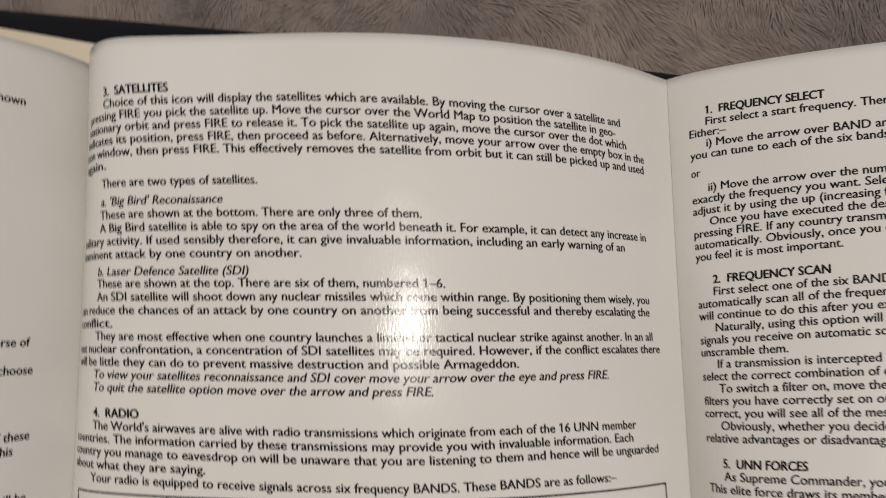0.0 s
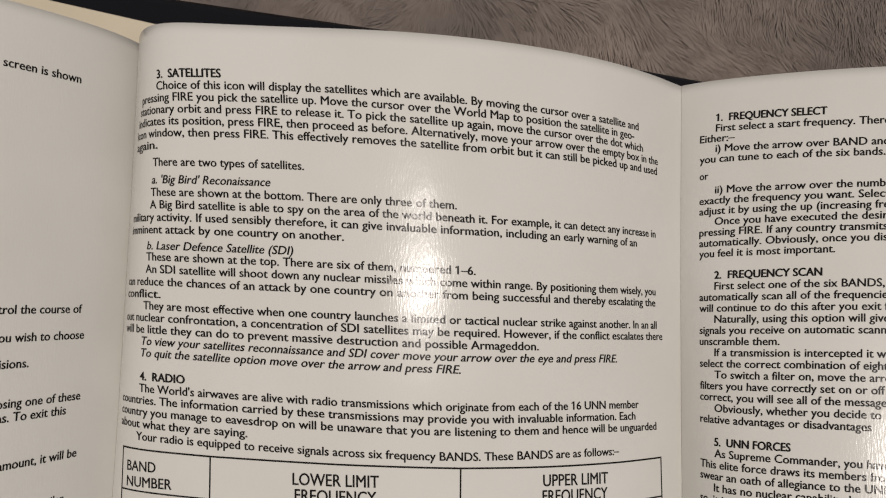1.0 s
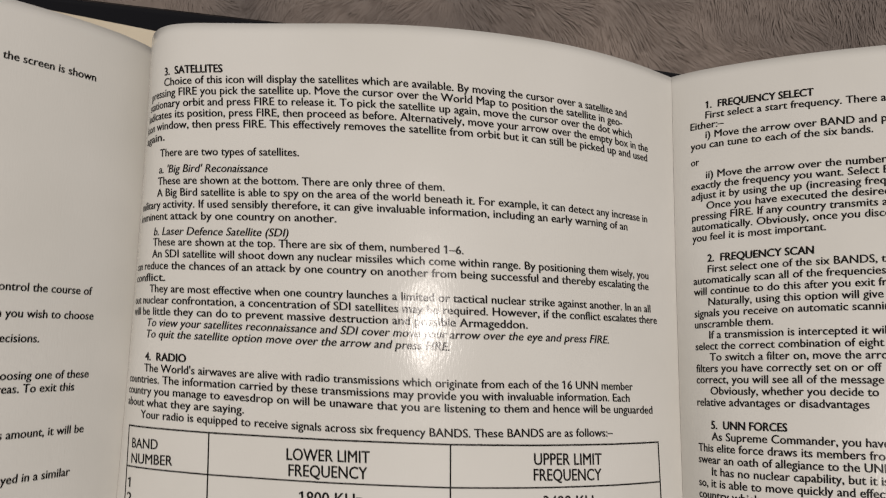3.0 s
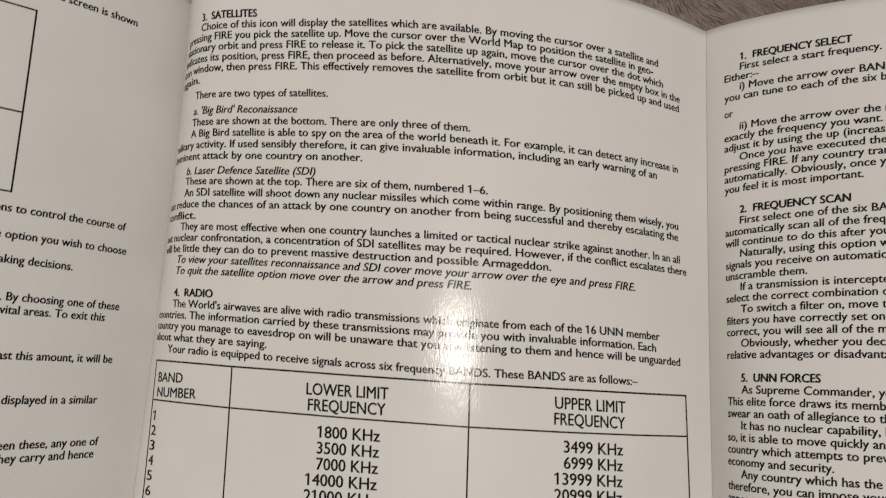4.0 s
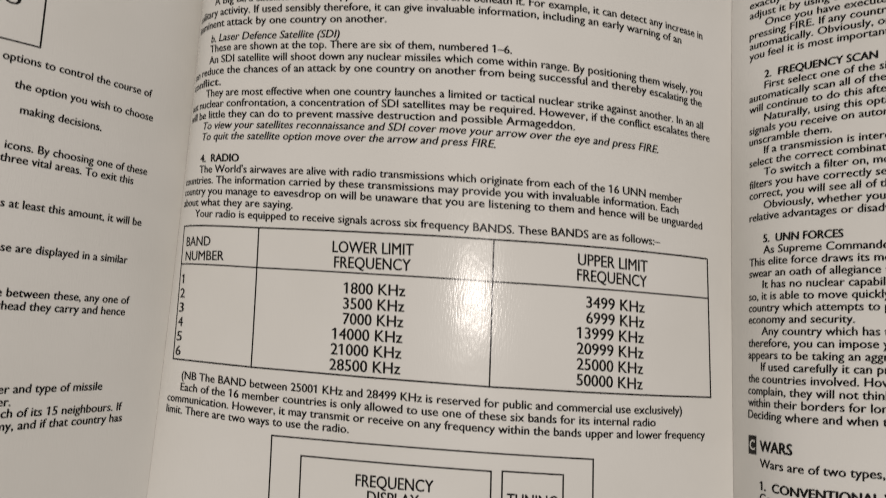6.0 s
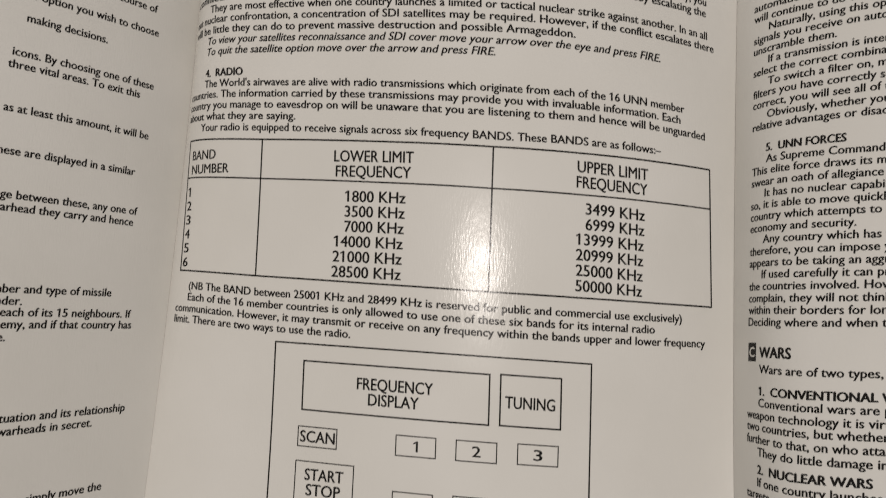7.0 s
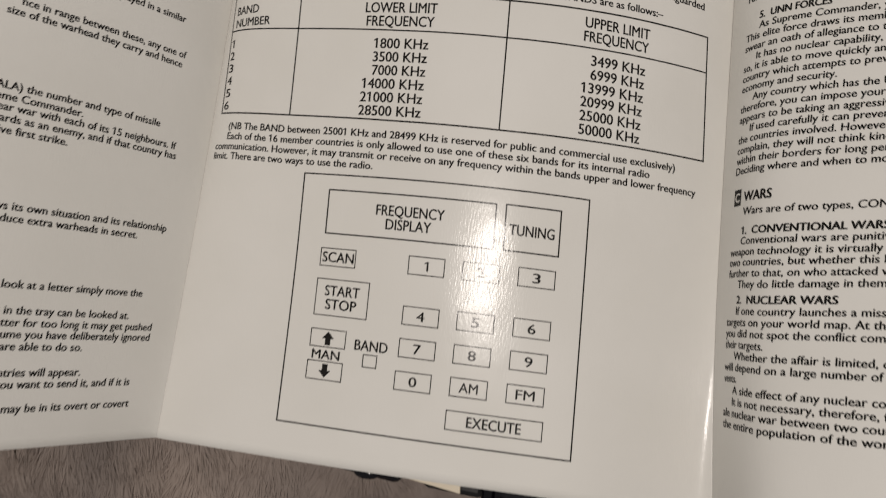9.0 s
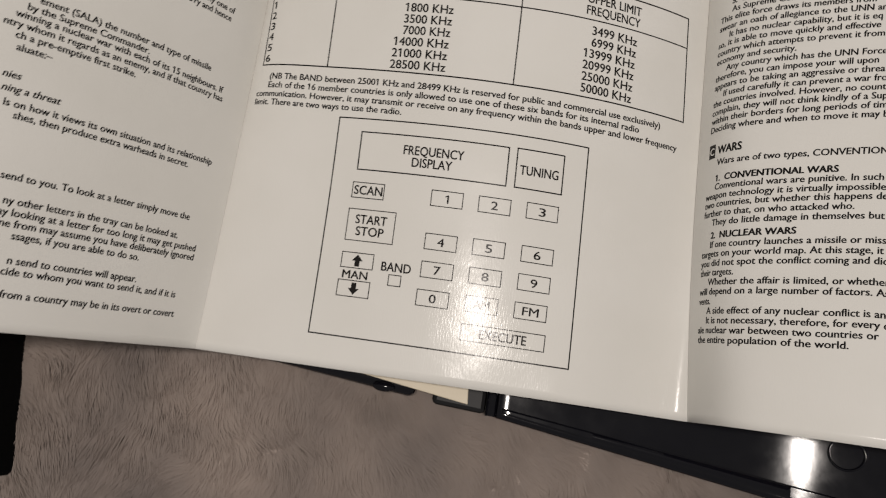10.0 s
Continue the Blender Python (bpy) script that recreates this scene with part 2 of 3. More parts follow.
def frame_box(panel, s0, y0, s1, y1, width=0.3, name="box_outline", bow=None):
    """A printed rectangular outline as one ribbon (mm)."""
    verts, faces = [], []
    h = width / 2
    for a, b, c, d in ((s0 - h, y0, s1 + h, y0), (s0 - h, y1, s1 + h, y1), (s0, y0, s0, y1), (s1, y0, s1, y1)):
        count = max(2, int((abs(c - a) + abs(d - b)) / 0.8))
        t = np.linspace(0, 1, count + 1)
        s, y = a + t * (c - a), b + t * (d - b)
        ns, ny = (0, h) if b == d else (h, 0)
        if bow:
            y = y + bow(s)
        base = len(verts)
        verts += [tuple(q) for q in on_sheet(panel, (s + ns) / 1000, (y + ny) / 1000, INK_LIFT)]
        verts += [tuple(q) for q in on_sheet(panel, (s - ns) / 1000, (y - ny) / 1000, INK_LIFT)]
        faces += [(base + i, base + count + 1 + i, base + count + 2 + i, base + i + 1) for i in range(count)]
    mesh_object(name, verts, faces, INK, PANELS[panel])


# middle panel
ROW = 2.87


def row_y(r):
    return float(np.interp(r, (0, 6, 7.4, 31), (88.7, 72.4, 68.4, 0.35)))


BOW_S = (0, 12, 28, 45, 60, 75, 90, 108, 125, 137, 150)
BOWS = ((-130, (-0.1, -0.4, -1.1, -1.3, -1.5, -1.65, -1.65, -1.35, -0.95, -0.5, 0.0)),
        (-38, (-0.1, -0.4, -1.1, -1.3, -1.5, -1.65, -1.65, -1.4, -1.0, -0.55, -0.1)),
        (8, (0.8, 0.25, -0.2, -0.75, -1.15, -1.5, -1.65, -1.2, -0.95, -1.0, -1.0)),
        (38, (-0.1, -0.4, -0.85, -1.15, -1.4, -1.6, -1.68, -1.6, -1.4, -1.15, -0.95)),
        (76, (0.5, 0.3, 0.05, -0.2, -0.65, -1.05, -1.45, -1.45, -1.2, -1.1, -0.9)),
        (86, (0.5, 0.35, 0.2, 0.05, -0.25, -0.8, -1.35, -1.6, -1.5, -1.4, -1.3)),
        (101, (0.5, 0.35, 0.2, 0.05, -0.25, -0.8, -1.35, -1.6, -1.5, -1.4, -1.3)))


def sag_at(y):
    """How far a line printed at y sinks over the arch of the middle panel."""
    row = [float(np.interp(y, [b[0] for b in BOWS], [b[1][i] for b in BOWS])) for i in range(len(BOW_S))]
    return lambda s: np.interp(s, BOW_S, row)


def table_sag(s):
    return np.interp(s, (4.7, 15, 29, 60, 88, 110, 130, 145), (0.4, 0.05, -0.4, -0.95, -1.2, -1.0, -0.65, -0.25))


def margin(r):
    return float(np.interp(r, (2, 5, 11.8, 17, 27), (11.3, 8.4, 6.6, 4.4, 3.6)))


def indent(r):
    return float(np.interp(r, (0, 7.4, 14, 19, 25, 30), (17.4, 15.5, 13.2, 11.9, 10.8, 9.8)))


def middle(r, inset, text, end, style="", start=None):
    s0 = start if start is not None else (indent(r) if inset else margin(r))
    letters("middle", text, s0, end, row_y(r), style=style, bow=sag_at(row_y(r)))


middle(0, True, "3.  SATELLITES", 33.5, "bold")
middle(1, True, "Choice of this icon will display the satellites which are available. By moving the cursor over a satellite and", 140.0)
middle(2, False, "pressing FIRE you pick the satellite up. Move the cursor over the World Map to position the satellite in geo-", 138.2)
middle(3, False, "stationary orbit and press FIRE to release it. To pick the satellite up again, move the cursor over the dot which", 141.4)
middle(4, False, "indicates its position, press FIRE, then proceed as before. Alternatively, move your arrow over the empty box in the", 147.3)
middle(5, False, "icon window, then press FIRE. This effectively removes the satellite from orbit but it can still be picked up and used", 146.8)
middle(6, False, "again.", 17.0)
middle(7.4, True, "There are two types of satellites.", 52.6)
middle(8.8, True, "a. 'Big Bird' Reconaissance", 44.6, "italic")
middle(9.8, True, "These are shown at the bottom. There are only three of them.", 88.1)
middle(10.8, True, "A Big Bird satellite is able to spy on the area of the world beneath it. For example, it can detect any increase in", 145.3)
middle(11.8, False, "military activity. If used sensibly therefore, it can give invaluable information, including an early warning of an", 137.9)
middle(12.8, False, "imminent attack by one country on another.", 61.6)
middle(14.1, True, "b. Laser Defence Satellite (SDI)", 49.7, "italic")
middle(15, True, "These are shown at the top. There are six of them, numbered 1\u20136.", 92.3)
middle(16, True, "An SDI satellite will shoot down any nuclear missiles which come within range. By positioning them wisely, you", 144.6)
middle(17, False, "can reduce the chances of an attack by one country on another from being successful and thereby escalating the", 144.4)
middle(18, False, "conflict.", 17.0)
middle(19, True, "They are most effective when one country launches a limited or tactical nuclear strike against another. In an all", 144.7)
middle(20, False, "out nuclear confrontation, a concentration of SDI satellites may be required. However, if the conflict escalates there", 146.9)
middle(21, False, "will be little they can do to prevent massive destruction and possible Armageddon.", 107.7)
middle(22, True, "To view your satellites reconnaissance and SDI cover move your arrow over the eye and press FIRE.", 130.1, "italic")
middle(23, True, "To quit the satellite option move over the arrow and press FIRE.", 88.4, "italic")
middle(25, True, "4.  RADIO", 23.0, "bold")
middle(26, True, "The World's airwaves are alive with radio transmissions which originate from each of the 16 UNN member", 137.1)
middle(27, False, "countries. The information carried by these transmissions may provide you with invaluable information. Each", 135.9)
middle(28, False, "country you manage to eavesdrop on will be unaware that you are listening to them and hence will be unguarded", 143.5)
middle(29, False, "about what they are saying.", 38.3)
middle(30, True, "Your radio is equipped to receive signals across six frequency BANDS. These BANDS are as follows:\u2013", 130.2)

# frequency table
T0, T1, T2, TL, TR, C1, C2 = 0.1, -9.8, -34.2, 5.0, 145.0, 29.3, 88.2
frame_box("middle", TL, T0, TR, T2, 0.42, "table_outline", table_sag)
rule("middle", TL, T1, TR, T1, 0.38, bow=table_sag)
rule("middle", C1, T0, C1 - 0.6, T2, 0.38, bow=table_sag)
rule("middle", C2, T0, C2 - 0.6, T2, 0.38, bow=table_sag)
letters("middle", "BAND", 6.9, 15.4, -3.7, 3.5, "light")
letters("middle", "NUMBER", 6.9, 19.6, -7.4, 3.5, "light")
letters("middle", "LOWER LIMIT", 49.1, 69.1, -4.5, 4.0, "light")
letters("middle", "FREQUENCY", 49.6, 68.5, -8.2, 4.0, "light")
letters("middle", "UPPER LIMIT", 108.5, 126.6, -4.1, 4.0, "light")
letters("middle", "FREQUENCY", 108.3, 126.4, -7.8, 4.0, "light")
for i, (low, high) in enumerate((("1800", "3499"), ("3500", "6999"), ("7000", "13999"), ("14000", "20999"), ("21000", "25000"), ("28500", "50000"))):
    y = -13.3 - 3.66 * i
    letters("middle", str(i + 1), 5.9 if i == 0 else 5.8, 6.9 if i == 0 else 7.6, y, 3.5, "light")
    letters("middle", low + " KHz", 52.2 if len(low) == 4 else 49.6 - 0.2 * (i - 3), 67.3 - 0.15 * i, y - 1.0, 3.9, "light")
    letters("middle", high + " KHz", 110.6 if len(high) == 4 else 108.3, 125.7 - 0.13 * i, y - 0.75, 3.9, "light")
letters("middle", "(NB The BAND between 25001 KHz and 28499 KHz is reserved for public and commercial use exclusively)", 8.7, 136.1, -37.4, bow=sag_at(-37.4))
letters("middle", "Each of the 16 member countries is only allowed to use one of these six bands for its internal radio", 8.6, 128.6, -40.3, bow=sag_at(-40.3))
letters("middle", "communication. However, it may transmit or receive on any frequency within the bands upper and lower frequency", 4.2, 142.9, -43.2, bow=sag_at(-43.2))
letters("middle", "limit. There are two ways to use the radio.", 4.2, 54.5, -46.0, bow=sag_at(-46.0))

# drawing of the radio's front
frame_box("middle", 35.1, -50.5, 112.5, -117.0, 0.38, "radio_outline")
frame_box("middle", 42.9, -54.6, 88.4, -66.3, 0.38, "display_outline")
frame_box("middle", 91.0, -54.4, 105.3, -66.2, 0.38, "tuning_outline")
letters("middle", "FREQUENCY", 56.7, 75.1, -59.0, 4.0, "light")
letters("middle", "DISPLAY", 59.6, 71.8, -62.6, 4.0, "light")
letters("middle", "TUNING", 92.2, 103.9, -60.7, 4.0, "light")
frame_box("middle", 42.2, -70.3, 52.1, -75.0, 0.26)
letters("middle", "SCAN", 42.8, 51.6, -72.6, 3.9, "light")
frame_box("middle", 42.0, -78.5, 56.7, -88.1, 0.26)
letters("middle", "START", 44.5, 54.2, -81.5, 3.9, "light")
letters("middle", "STOP", 45.0, 53.6, -85.1, 3.9, "light")
frame_box("middle", 41.9, -91.8, 51.7, -96.4, 0.26)
frame_box("middle", 41.8, -100.2, 51.6, -105.0, 0.26)
letters("middle", "MAN", 42.8, 50.5, -98.4, 3.5, "light")
letters("middle", "BAND", 54.4, 63.3, -94.8, 3.9, "light")
frame_box("middle", 57.0, -97.1, 60.7, -100.3, 0.26)
for i, (key, s0, y0) in enumerate((("1", 66.7, -70.3), ("2", 81.0, -70.3), ("3", 95.4, -70.1), ("4", 66.4, -83.4), ("5", 80.7, -83.2), ("6", 95.2, -83.1),
                                   ("7", 66.3, -91.8), ("8", 80.6, -91.7), ("9", 95.1, -91.5), ("0", 66.0, -100.2), ("AM", 80.5, -100.0), ("FM", 95.0, -99.9))):
    frame_box("middle", s0, y0, s0 + 9.5, y0 - 4.7, 0.26)
    half = 0.5 if key == "1" else 1.0 if len(key) == 1 else 2.4
    letters("middle", key, s0 + 4.75 - half, s0 + 4.75 + half, y0 - 2.35, 3.6, "thin")
frame_box("middle", 80.2, -108.4, 104.8, -113.2, 0.26)
letters("middle", "EXECUTE", 85.6, 99.4, -110.8, 3.9, "light")
for tip, way in ((-92.3, -1), (-104.4, 1)):
    flat = [(0, 0), (1.7, 1.9), (0.75, 1.9), (0.75, 3.6), (-0.75, 3.6), (-0.75, 1.9), (-1.7, 1.9)]
    mesh_object("arrow", on_sheet("middle", np.array([46.8 + a for a, b in flat]) / 1000, np.array([tip + way * b for a, b in flat]) / 1000, INK_LIFT),
                [(0, 1, 2, 5, 6), (2, 3, 4, 5)] if way < 0 else [(6, 5, 2, 1, 0), (5, 4, 3, 2)], INK, PANELS["middle"])

# right panel
RIGHT_BOWS = ((-103, (0.3, -0.1, 0.3, 0.65, 1.5)), (-70, (0.2, -0.15, 0.4, 1.15, 2.1)), (-40, (0.25, 0.15, 0.5, 1.0, 1.8)), (0, (0.28, 0.4, 0.55, 0.65, 0.8)),
              (30, (0.15, 0.5, 0.9, 1.2, 1.5)), (52, (0.35, 0.65, 1.0, 1.25, 1.5)), (66, (0.28, 0.4, 0.5, 0.6, 0.7)), (78, (0.05, -0.05, -0.15, -0.25, -0.35)),
              (87, (-0.2, -0.45, -0.65, -0.85, -1.1)))


def right_sag(y):
    row = [float(np.interp(y, [b[0] for b in RIGHT_BOWS], [b[1][i] for b in RIGHT_BOWS])) for i in range(5)]
    return lambda s: np.interp(s, (8, 20, 30, 40, 54), row)


def right_line(r, inset, text, style="", s1=None):
    y = 89.4 - 2.83 * r
    wide = float(np.interp(y, (-103, -80, -57, -20, 0, 25, 45, 62, 80, 90), (2.95, 2.90, 2.86, 2.75, 2.72, 2.74, 2.80, 2.85, 2.83, 2.80)))
    s0 = float(np.interp(y, (-100, -60, 0, 20, 41, 64, 85), (6.3, 6.7, 7.2, 6.9, 6.4, 5.9, 5.6))) + (4.1 if inset else 0)
    letters("right", text, s0, s1, y, style=style, wide=None if s1 else wide, bow=right_sag(y))


right_line(0, True, "1.  FREQUENCY SELECT", "bold", 36.0)
right_line(1, True, "First select a start frequency. There are two")
right_line(2, False, "Either:\u2013", s1=14.4)
right_line(3, True, "i) Move the arrow over BAND and press FIRE")
right_line(4, False, "you can tune to each of the six bands.")
right_line(5.6, False, "or", s1=8.0)
right_line(7, True, "ii) Move the arrow over the number keys")
right_line(8, False, "exactly the frequency you want. Select EXEC")
right_line(9, False, "adjust it by using the up (increasing frequency")
right_line(10, True, "Once you have executed the desired f")
right_line(11, False, "pressing FIRE. If any country transmits a mess")
right_line(12, False, "automatically. Obviously, once you discover")
right_line(13, False, "you feel it is most important.", s1=38.3)
right_line(15, True, "2.  FREQUENCY SCAN", "bold", 35.5)
right_line(16, True, "First select one of the six BANDS, then the")
right_line(17, False, "automatically scan all of the frequencies be")
right_line(18, False, "will continue to do this after you exit from")
right_line(19, True, "Naturally, using this option will give you")
right_line(20, False, "signals you receive on automatic scanning")
right_line(21, False, "unscramble them.")
right_line(22, True, "If a transmission is intercepted it will be")
right_line(23, False, "select the correct combination of eight sign")
right_line(24, True, "To switch a filter on, move the arrow over")
right_line(25, False, "filters you have correctly set on or off")
right_line(26, False, "correct, you will see all of the message")
right_line(27, True, "Obviously, whether you decide to")
right_line(28, False, "relative advantages or disadvantages")
right_line(30, True, "5.  UNN FORCES", "bold", 29.0)
right_line(31, True, "As Supreme Commander, you have")
right_line(32, False, "This elite force draws its members from")
right_line(33, False, "swear an oath of allegiance to the UNN an")
right_line(34, True, "It has no nuclear capability, but it is eq")
right_line(35, False, "so, it is able to move quickly and effective")
right_line(36, False, "country which attempts to prevent it from")
right_line(37, False, "economy and security.", s1=31.6)
right_line(38, True, "Any country which has the UNN Force")
right_line(39, False, "therefore, you can impose your will upon")
right_line(40, False, "appears to be taking an aggressive or threa")
right_line(41, True, "If used carefully it can prevent a war fro")
right_line(42, False, "the countries involved. However, no count")
right_line(43, False, "complain, they will not think kindly of a Sup")
right_line(44, False, "within their borders for long periods of time")
right_line(45, False, "Deciding where and when to move it may b")
letters("right", "WARS", 10.9, 19.1, -44.9, 3.6, "bold")
bs = np.array([6.9 + 2.8 * i / 6 for i in range(7)] * 2)
mesh_object("letter_box", on_sheet("right", bs / 1000, np.array([-42.7] * 7 + [-47.1] * 7) / 1000, INK_LIFT), [(i, i + 7, i + 8, i + 1) for i in range(6)], INK, PANELS["right"])
letters("right", "C", 7.4, 9.2, -44.9, 3.3, "", "letter", PAPER)
right_line(48.9, True, "Wars are of two types, CONVENTIONAL")
right_line(50.7, True, "1.  CONVENTIONAL WARS", "bold")
right_line(51.65, True, "Conventional wars are punitive. In such")
right_line(52.65, False, "weapon technology it is virtually impossible")
right_line(53.6, False, "two countries, but whether this happens de")
right_line(54.6, False, "further to that, on who attacked who.", s1=49.7)
right_line(55.6, True, "They do little damage in themselves but")
right_line(57, True, "2.  NUCLEAR WARS", "bold")
right_line(58, True, "If one country launches a missile or miss")
right_line(59, False, "targets on your world map. At this stage, it w")
right_line(60, False, "you did not spot the conflict coming and did")
right_line(61, False, "their targets.", s1=20.0)
right_line(62, True, "Whether the affair is limited, or whether")
right_line(63, False, "will depend on a large number of factors. As")
right_line(64, False, "vents.", s1=12.0)
right_line(65, True, "A side effect of any nuclear conflict is an")
right_line(66, True, "It is not necessary, therefore, for every co")
right_line(67, False, "ale nuclear war between two countries or")
right_line(68, False, "the entire population of the world.", s1=49.8)


# left panel: s runs from the crease to the left, so lines start at the larger s
def left_line(y, text, end, style=""):
    fall = float(np.interp(y, (-110, -60, -25, 90), (0.074, 0.074, 0.055, 0.055)))
    wide = float(np.interp(y, (-110, -40, 0, 85), (2.75, 2.75, 2.65, 2.7)))
    letters("left", text, None, end, y + (0.5 if y > 5 else 0.0), style=style, wide=wide, bow=lambda s: -fall * (s - 12))


left_line(86.5, "ons on the screen is shown", 16.8)
left_line(32.8, "options to control the course of", 12.9)
left_line(26.7, "the option you wish to choose", 11.9)
left_line(21.0, "making decisions.", 24.9)
left_line(12.5, "icons. By choosing one of these", 11.7)
left_line(9.5, "three vital areas. To exit this", 15.2)
left_line(-0.2, "as at least this amount, it will be", 11.6)
left_line(-10.1, "These are displayed in a similar", 14.1)
left_line(-20.1, "nce in range between these, any one of", 12.2)
left_line(-23.0, "size of the warhead they carry and hence", 13.0)
left_line(-41.1, "ement (SALA) the number and type of missile", 16.4)
left_line(-43.8, "by the Supreme Commander.", 37.0)
left_line(-46.3, "winning a nuclear war with each of its 15 neighbours. If", 10.5)
left_line(-49.0, "ntry whom it regards as an enemy, and if that country has", 10.0)
left_line(-51.8, "ch a pre-emptive first strike.", 39.5)
left_line(-54.9, "aluate:\u2013", 61.5)
left_line(-62.3, "nies", 67.3, "italic")
left_line(-65.9, "ning a threat", 57.0, "italic")
left_line(-69.7, "ls on how it views its own situation and its relationship", 8.8)
left_line(-72.6, "shes, then produce extra warheads in secret.", 17.0)
left_line(-88.2, "send to you. To look at a letter simply move the", 12.3)
left_line(-94.4, "ny other letters in the tray can be looked at.", 15.0)
left_line(-97.3, "ay looking at a letter for too long it may get pushed", 7.7)
left_line(-100.1, "ne from may assume you have deliberately ignored", 7.7)
left_line(-103.0, "ssages, if you are able to do so.", 26.0)
left_line(-109.2, "n send to countries will appear.", 25.2)
left_line(-112.0, "cide to whom you want to send it, and if it is", 11.1)
left_line(-117.7, "se from a country may be in its overt or covert", 10.1)
frame_box("left", 40.8, 80.0, 95.0, 35.4, 0.4, "icon_outline", lambda s: -0.055 * (s - 40.8))
rule("left", 40.8, 54.5, 95.0, 54.5, 0.4, bow=lambda s: -0.055 * (s - 40.8))
letters("left", "RADIO", 60.0, 45.9, 45.0, 4.2, "light")

# ---- the black case and cream card under the leaflet ----
BED = -0.034
case = empty_thing("plastic_case", "open glossy black plastic case lying under the leaflet on the blanket", "case")

def dish(x):
    """Rise of the right half's face towards its outer side."""
    xs = np.linspace(0.0268, 0.2, 400)
    slope = np.interp(xs, (0.03, 0.06, 0.098, 0.14, 0.175), (-0.05, -0.05, -0.02, 0.44, 0.0))
    rise = np.concatenate([[0], np.cumsum(slope[:-1] * np.diff(xs))])
    return np.interp(x, xs, rise)


def loft(sections):
    """A closed skin through cross-sections with equal point counts."""
    bm = bmesh.new()
    rings = [[bm.verts.new(q) for q in sec] for sec in sections]
    for a, b in zip(rings, rings[1:]):
        for i in range(len(a)):
            bm.faces.new((a[i], a[i - 1], b[i - 1], b[i]))
    bm.faces.new(rings[0])
    bm.faces.new(rings[-1][::-1])
    bmesh.ops.recalc_face_normals(bm, faces=bm.faces[:])
    for f in bm.faces:
        f.smooth = len(f.verts) == 4
    return bm


def case_bar(x0, x1, front, back, low, top, edge):
    """A bar along the right half: rounded front and back edges, its top following the dish."""
    secs, xs = [], np.concatenate([[x0, x0 + edge * 0.3], np.linspace(x0 + edge, x1, 70)])
    for i, x in enumerate(xs):
        t = (x - 0.0268) / 0.1732
        yf, yb, f = front - 0.024 * t, back - 0.0195 * t, float(dish(x))
        h = top + f - (edge * (0.8, 0.2)[i] if i < 2 else 0.0)
        prof = [(yf, low), (yf, h - edge), (yf + edge * 0.12, h - edge * 0.5), (yf + edge * 0.45, h - edge * 0.13), (yf + edge, h), (yf + edge * 1.25, h)]
        prof += [(yb - edge * 1.25, h), (yb - edge, h), (yb - edge * 0.45, h - edge * 0.13), (yb, h - edge), (yb, low)]
        secs.append([(x, y, z) for y, z in prof])
    return loft(secs)


part("right_half", case_bar(0.0268, 0.20, -0.134, 0.1135, -0.030, -0.017, 0.0014), PLASTIC, case)
part("right_rim", case_bar(0.0285, 0.20, -0.1322, -0.1305, -0.0178, -0.0163, 0.0005), PLASTIC, case)
part("left_half", slab([(0.0045, 0.1145), (-0.145, 0.1275), (-0.145, -0.1165), (0.001, -0.1315)], -0.030, -0.017, 0.0025, 3), PLASTIC, case)
part("spine", slab([(0.0065, 0.1125), (0.0062, -0.1325), (0.0235, -0.1335), (0.0255, 0.1105)], -0.033, -0.026, 0.0015, 2), WORN, case)
hinge = bmesh.new()
bmesh.ops.create_cone(hinge, cap_ends=True, segments=20, radius1=0.0018, radius2=0.0018, depth=0.243, matrix=pose(0.0252, -0.0122, -0.0195, 90, 0, 0))
part("hinge_pin", hinge, PLASTIC, case)
lug = bmesh.new()
bmesh.ops.create_uvsphere(lug, u_segments=24, v_segments=12, radius=1.0, matrix=pose(-0.0088, -0.1294, -0.0171) @ Matrix.Diagonal((0.0036, 0.0017, 0.0013, 1)))
for f in lug.faces:
    f.smooth = True
part("hinge_lug", lug, PLASTIC, case)
ring, loops = bmesh.new(), []
for i in range(40):
    a = math.tau * i / 40
    loops.append([])
    for j in range(6):
        b = math.tau * j / 6
        r = 0.0046 + 0.0004 * math.cos(b)
        x, y = 0.131 + r * math.cos(a), -0.1292 + r * math.sin(a)
        loops[-1].append(ring.verts.new((x, y, -0.0170 + float(dish(x)) + 0.0005 * math.sin(b))))
for i in range(40):
    for j in range(6):
        f = ring.faces.new((loops[i - 1][j - 1], loops[i][j - 1], loops[i][j], loops[i - 1][j]))
        f.smooth = True
part("moulded_ring", ring, PLASTIC, case)
card = tagged(part("cover_card", slab([(0.0178, -0.1312), (-0.002, 0.1005), (-0.135, 0.1235), (-0.135, -0.11)], -0.0165, -0.0158, 0.0002, 1), CARD, None),
              "plain cream card insert lying on the open black case", "card")
box = tagged(part("black_box", slab([(-0.245, -0.176), (-0.1285, -0.176), (-0.136, -0.075), (-0.245, -0.075)], BED - 0.004, -0.012, 0.0015, 3), MATT, None),
             "plain matt black box standing on the blanket", "box")

# ---- plush blanket ----
rng = np.random.default_rng(4)


def bed_height(x, y):
    return BED + 0.0016 * np.sin(31 * x + 1.3 * np.sin(23 * y)) + 0.0018 * np.sin(27 * y + 17 * x + 0.7) + 0.0009 * np.sin(90 * x - 60 * y) + 0.0007 * np.sin(120 * y + 40 * x)


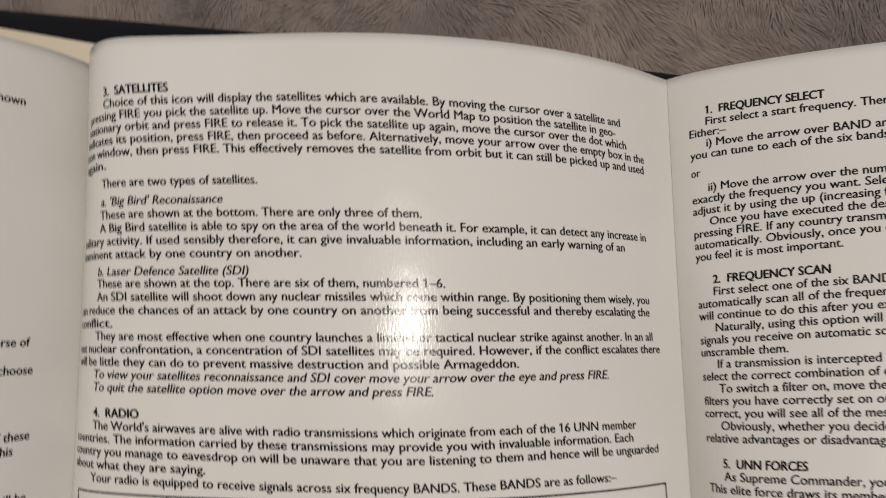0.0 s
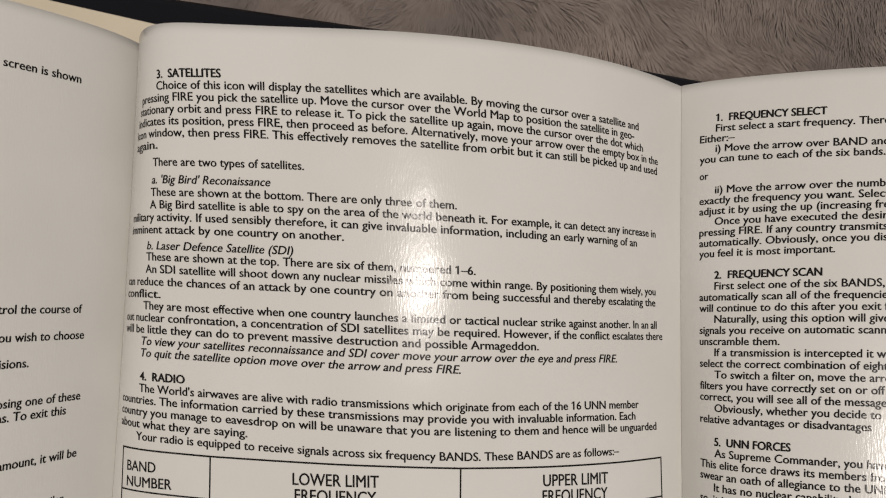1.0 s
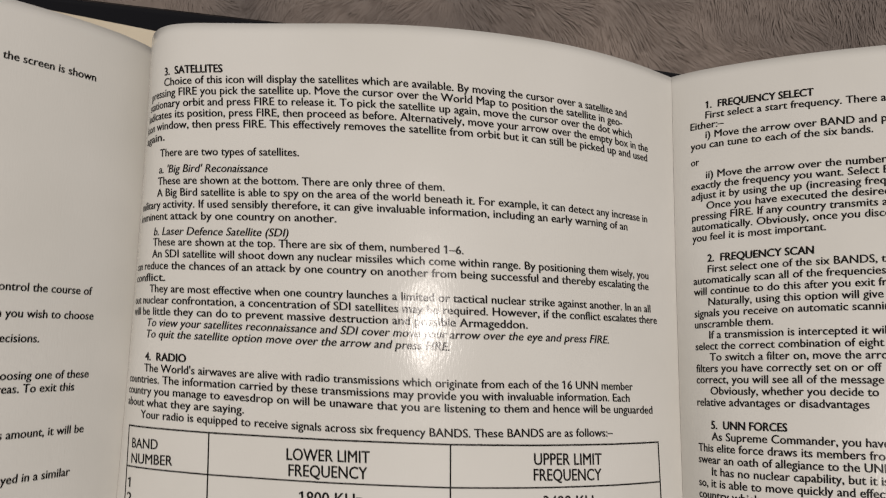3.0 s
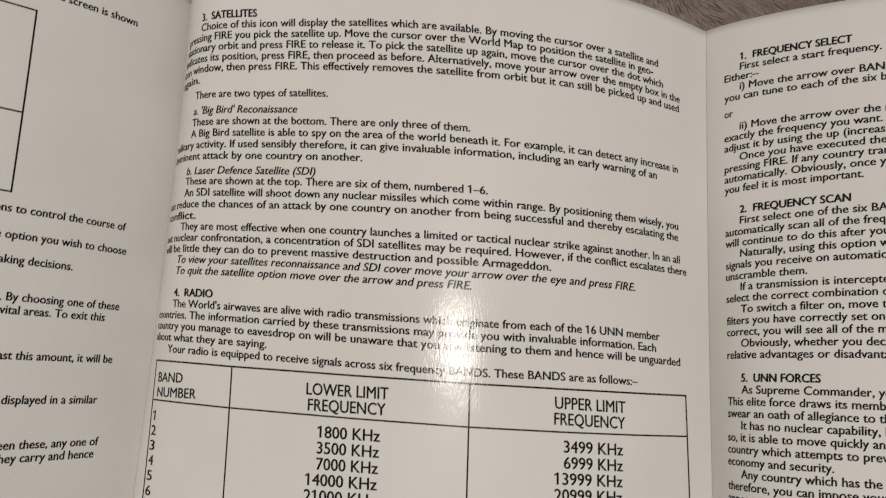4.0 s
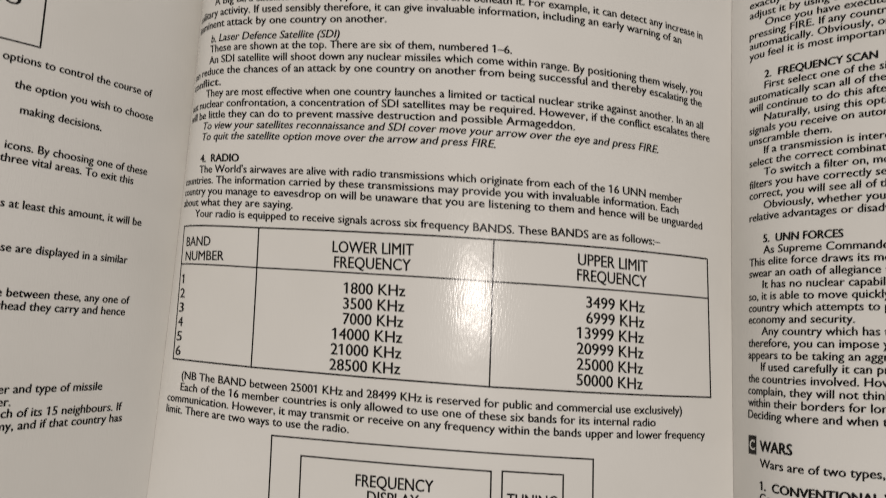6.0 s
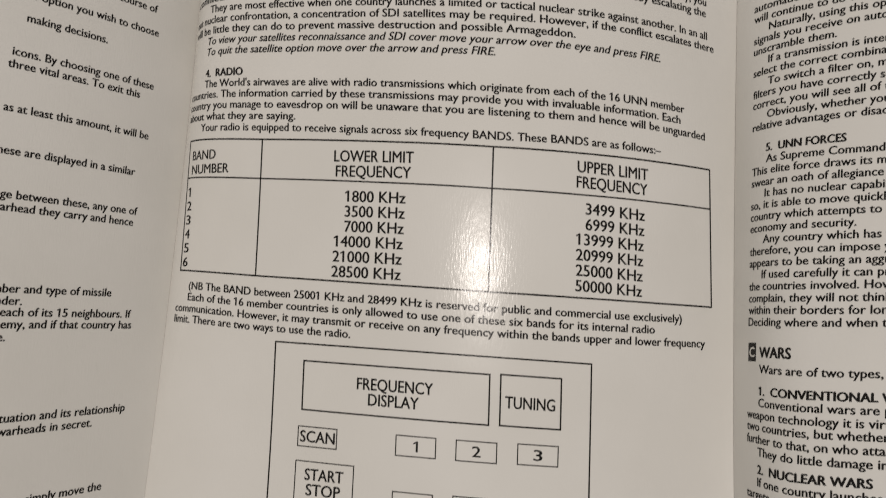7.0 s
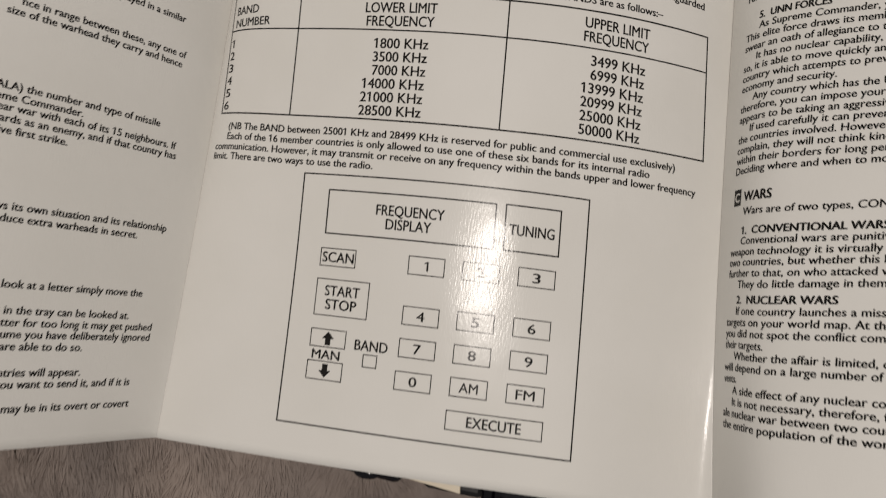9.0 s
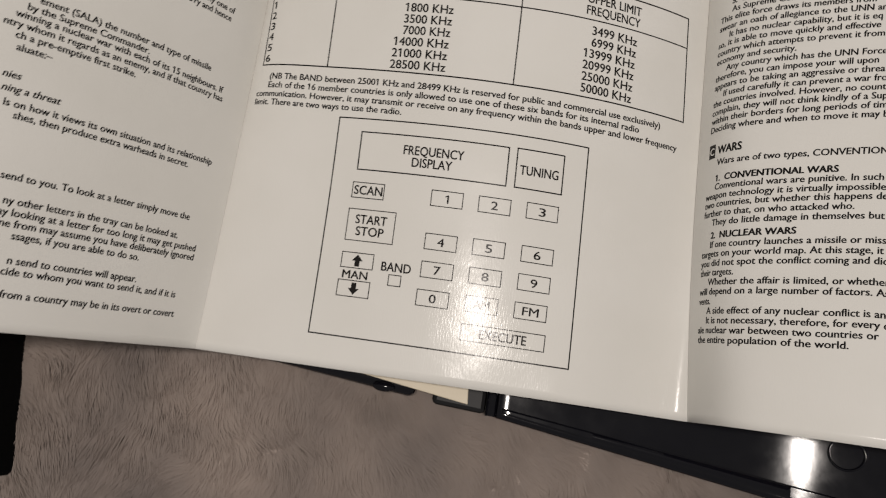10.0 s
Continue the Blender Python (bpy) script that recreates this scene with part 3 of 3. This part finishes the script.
def wrapped(field, x, y, cell):
    """Smooth reading of a tiling random field at any place."""
    n = field.shape[0]
    u, v = x / cell, y / cell
    i, j = np.floor(u).astype(int), np.floor(v).astype(int)
    fu, fv = u - i, v - j
    fu, fv = fu * fu * (3 - 2 * fu), fv * fv * (3 - 2 * fv)
    i, j, i2, j2 = i % n, j % n, (i + 1) % n, (j + 1) % n
    return (field[i, j] * (1 - fu) + field[i2, j] * fu) * (1 - fv) + (field[i, j2] * (1 - fu) + field[i2, j2] * fu) * fv


def combed(field, x, y, cell, reach, steps):
    """Random relief drawn out along the lie of the pile."""
    total = np.zeros_like(x)
    for way in (1, -1):
        px, py = x.copy(), y.copy()
        for _ in range(steps):
            turn = pile_lie(px, py)
            px, py = px + way * np.cos(turn) * reach / steps, py + way * np.sin(turn) * reach / steps
            total += wrapped(field, px, py, cell)
    return total / np.sqrt(2 * steps)


LIE = rng.normal(0, 1, (61, 61))
CLUMP, TUFT = rng.normal(0, 1, (97, 97)), rng.normal(0, 1, (509, 509))


def pile_lie(x, y):
    return -1.25 + 0.8 * wrapped(LIE, x, y, 0.035) + 0.5 * wrapped(LIE, x + 0.4, y + 0.7, 0.011)


def fur_height(x, y):
    """Dimpled pile whose tufts lean the way it was brushed."""
    clump = combed(CLUMP, x, y, 0.012, 0.006, 3) + 0.7 * combed(CLUMP, x + 0.31, y + 0.17, 0.0055, 0.006, 3)
    return bed_height(x, y) + 0.0006 * clump + 0.00012 * combed(TUFT, x, y, 0.0012, 0.0018, 4) + 0.00012 * combed(TUFT, y, x + 0.2, 0.0022, 0.0030, 4)


def mesh_from(name, V, F, mat):
    me = bpy.data.meshes.new(name)
    me.vertices.add(len(V))
    me.vertices.foreach_set("co", V.ravel())
    me.loops.add(F.size)
    me.loops.foreach_set("vertex_index", F.ravel())
    me.polygons.add(len(F))
    me.polygons.foreach_set("loop_start", np.arange(len(F)) * 4)
    me.polygons.foreach_set("loop_total", np.full(len(F), 4))
    me.polygons.foreach_set("use_smooth", np.ones(len(F), bool))
    me.materials.append(mat)
    me.update(calc_edges=True)
    me.validate()
    return new(name, me)


def build_blanket():
    """One sheet, closely meshed where its pile comes into view."""
    gx = np.concatenate([np.linspace(-1.2, -0.33, 30), np.linspace(-0.3, 0.34, 860), np.linspace(0.37, 1.2, 30)])
    gy = np.concatenate([np.linspace(-1.2, -0.31, 30), np.linspace(-0.28, -0.10, 250), np.linspace(-0.09, 0.075, 20), np.linspace(0.085, 0.36, 370), np.linspace(0.39, 1.2, 30)])
    X, Y = np.meshgrid(gx, gy)
    x, y = X.ravel(), Y.ravel()
    z = fur_height(x, y)
    V, w = np.stack([x, y, z], -1), len(gx)
    i, j = np.meshgrid(np.arange(w - 1), np.arange(len(gy) - 1))
    a = (j * w + i).ravel()
    F = np.stack([a, a + 1, a + w + 1, a + w], -1)
    return tagged(mesh_from("blanket", V, F, FUR), "fluffy taupe plush blanket with brushed swirling pile", "blanket", kind="structure")


def build_pile(count):
    """Short fine hairs combed along the lie of the pile."""
    m = count
    x, y = rng.uniform(-0.21, 0.26, m), rng.uniform(0, 0.22, m)
    y = np.where(y < 0.11, y + 0.095, -y)
    turn = pile_lie(x, y) + rng.normal(0, 0.17, m)
    long, rise, half = rng.uniform(0.0045, 0.0095, m), rng.uniform(0.09, 0.18, m), rng.uniform(0.00016, 0.00030, m)
    cx, cy, z = np.cos(turn), np.sin(turn), fur_height(x, y)
    tip = fur_height(x + cx * long, y + cy * long)
    V = []
    for f, w in ((0.0, 1.0), (0.5, 0.8), (1.0, 0.15)):
        px, py, pz = x + cx * long * f, y + cy * long * f, z * (1 - f) + tip * f + long * rise * (2.2 * f - 1.3 * f * f)
        V += [np.stack([px - cy * half * w, py + cx * half * w, pz], -1), np.stack([px + cy * half * w, py - cx * half * w, pz], -1)]
    V = np.stack(V, 1).reshape(-1, 3)
    base = (np.arange(m) * 6)[:, None]
    F = np.concatenate([base + np.array([0, 1, 3, 2]), base + np.array([2, 3, 5, 4])], 1).reshape(-1, 4)
    return tagged(mesh_from("blanket_pile", V, F, HAIR), "soft taupe plush pile of the blanket", "pile", kind="stuff")


build_blanket()
build_pile(340000)
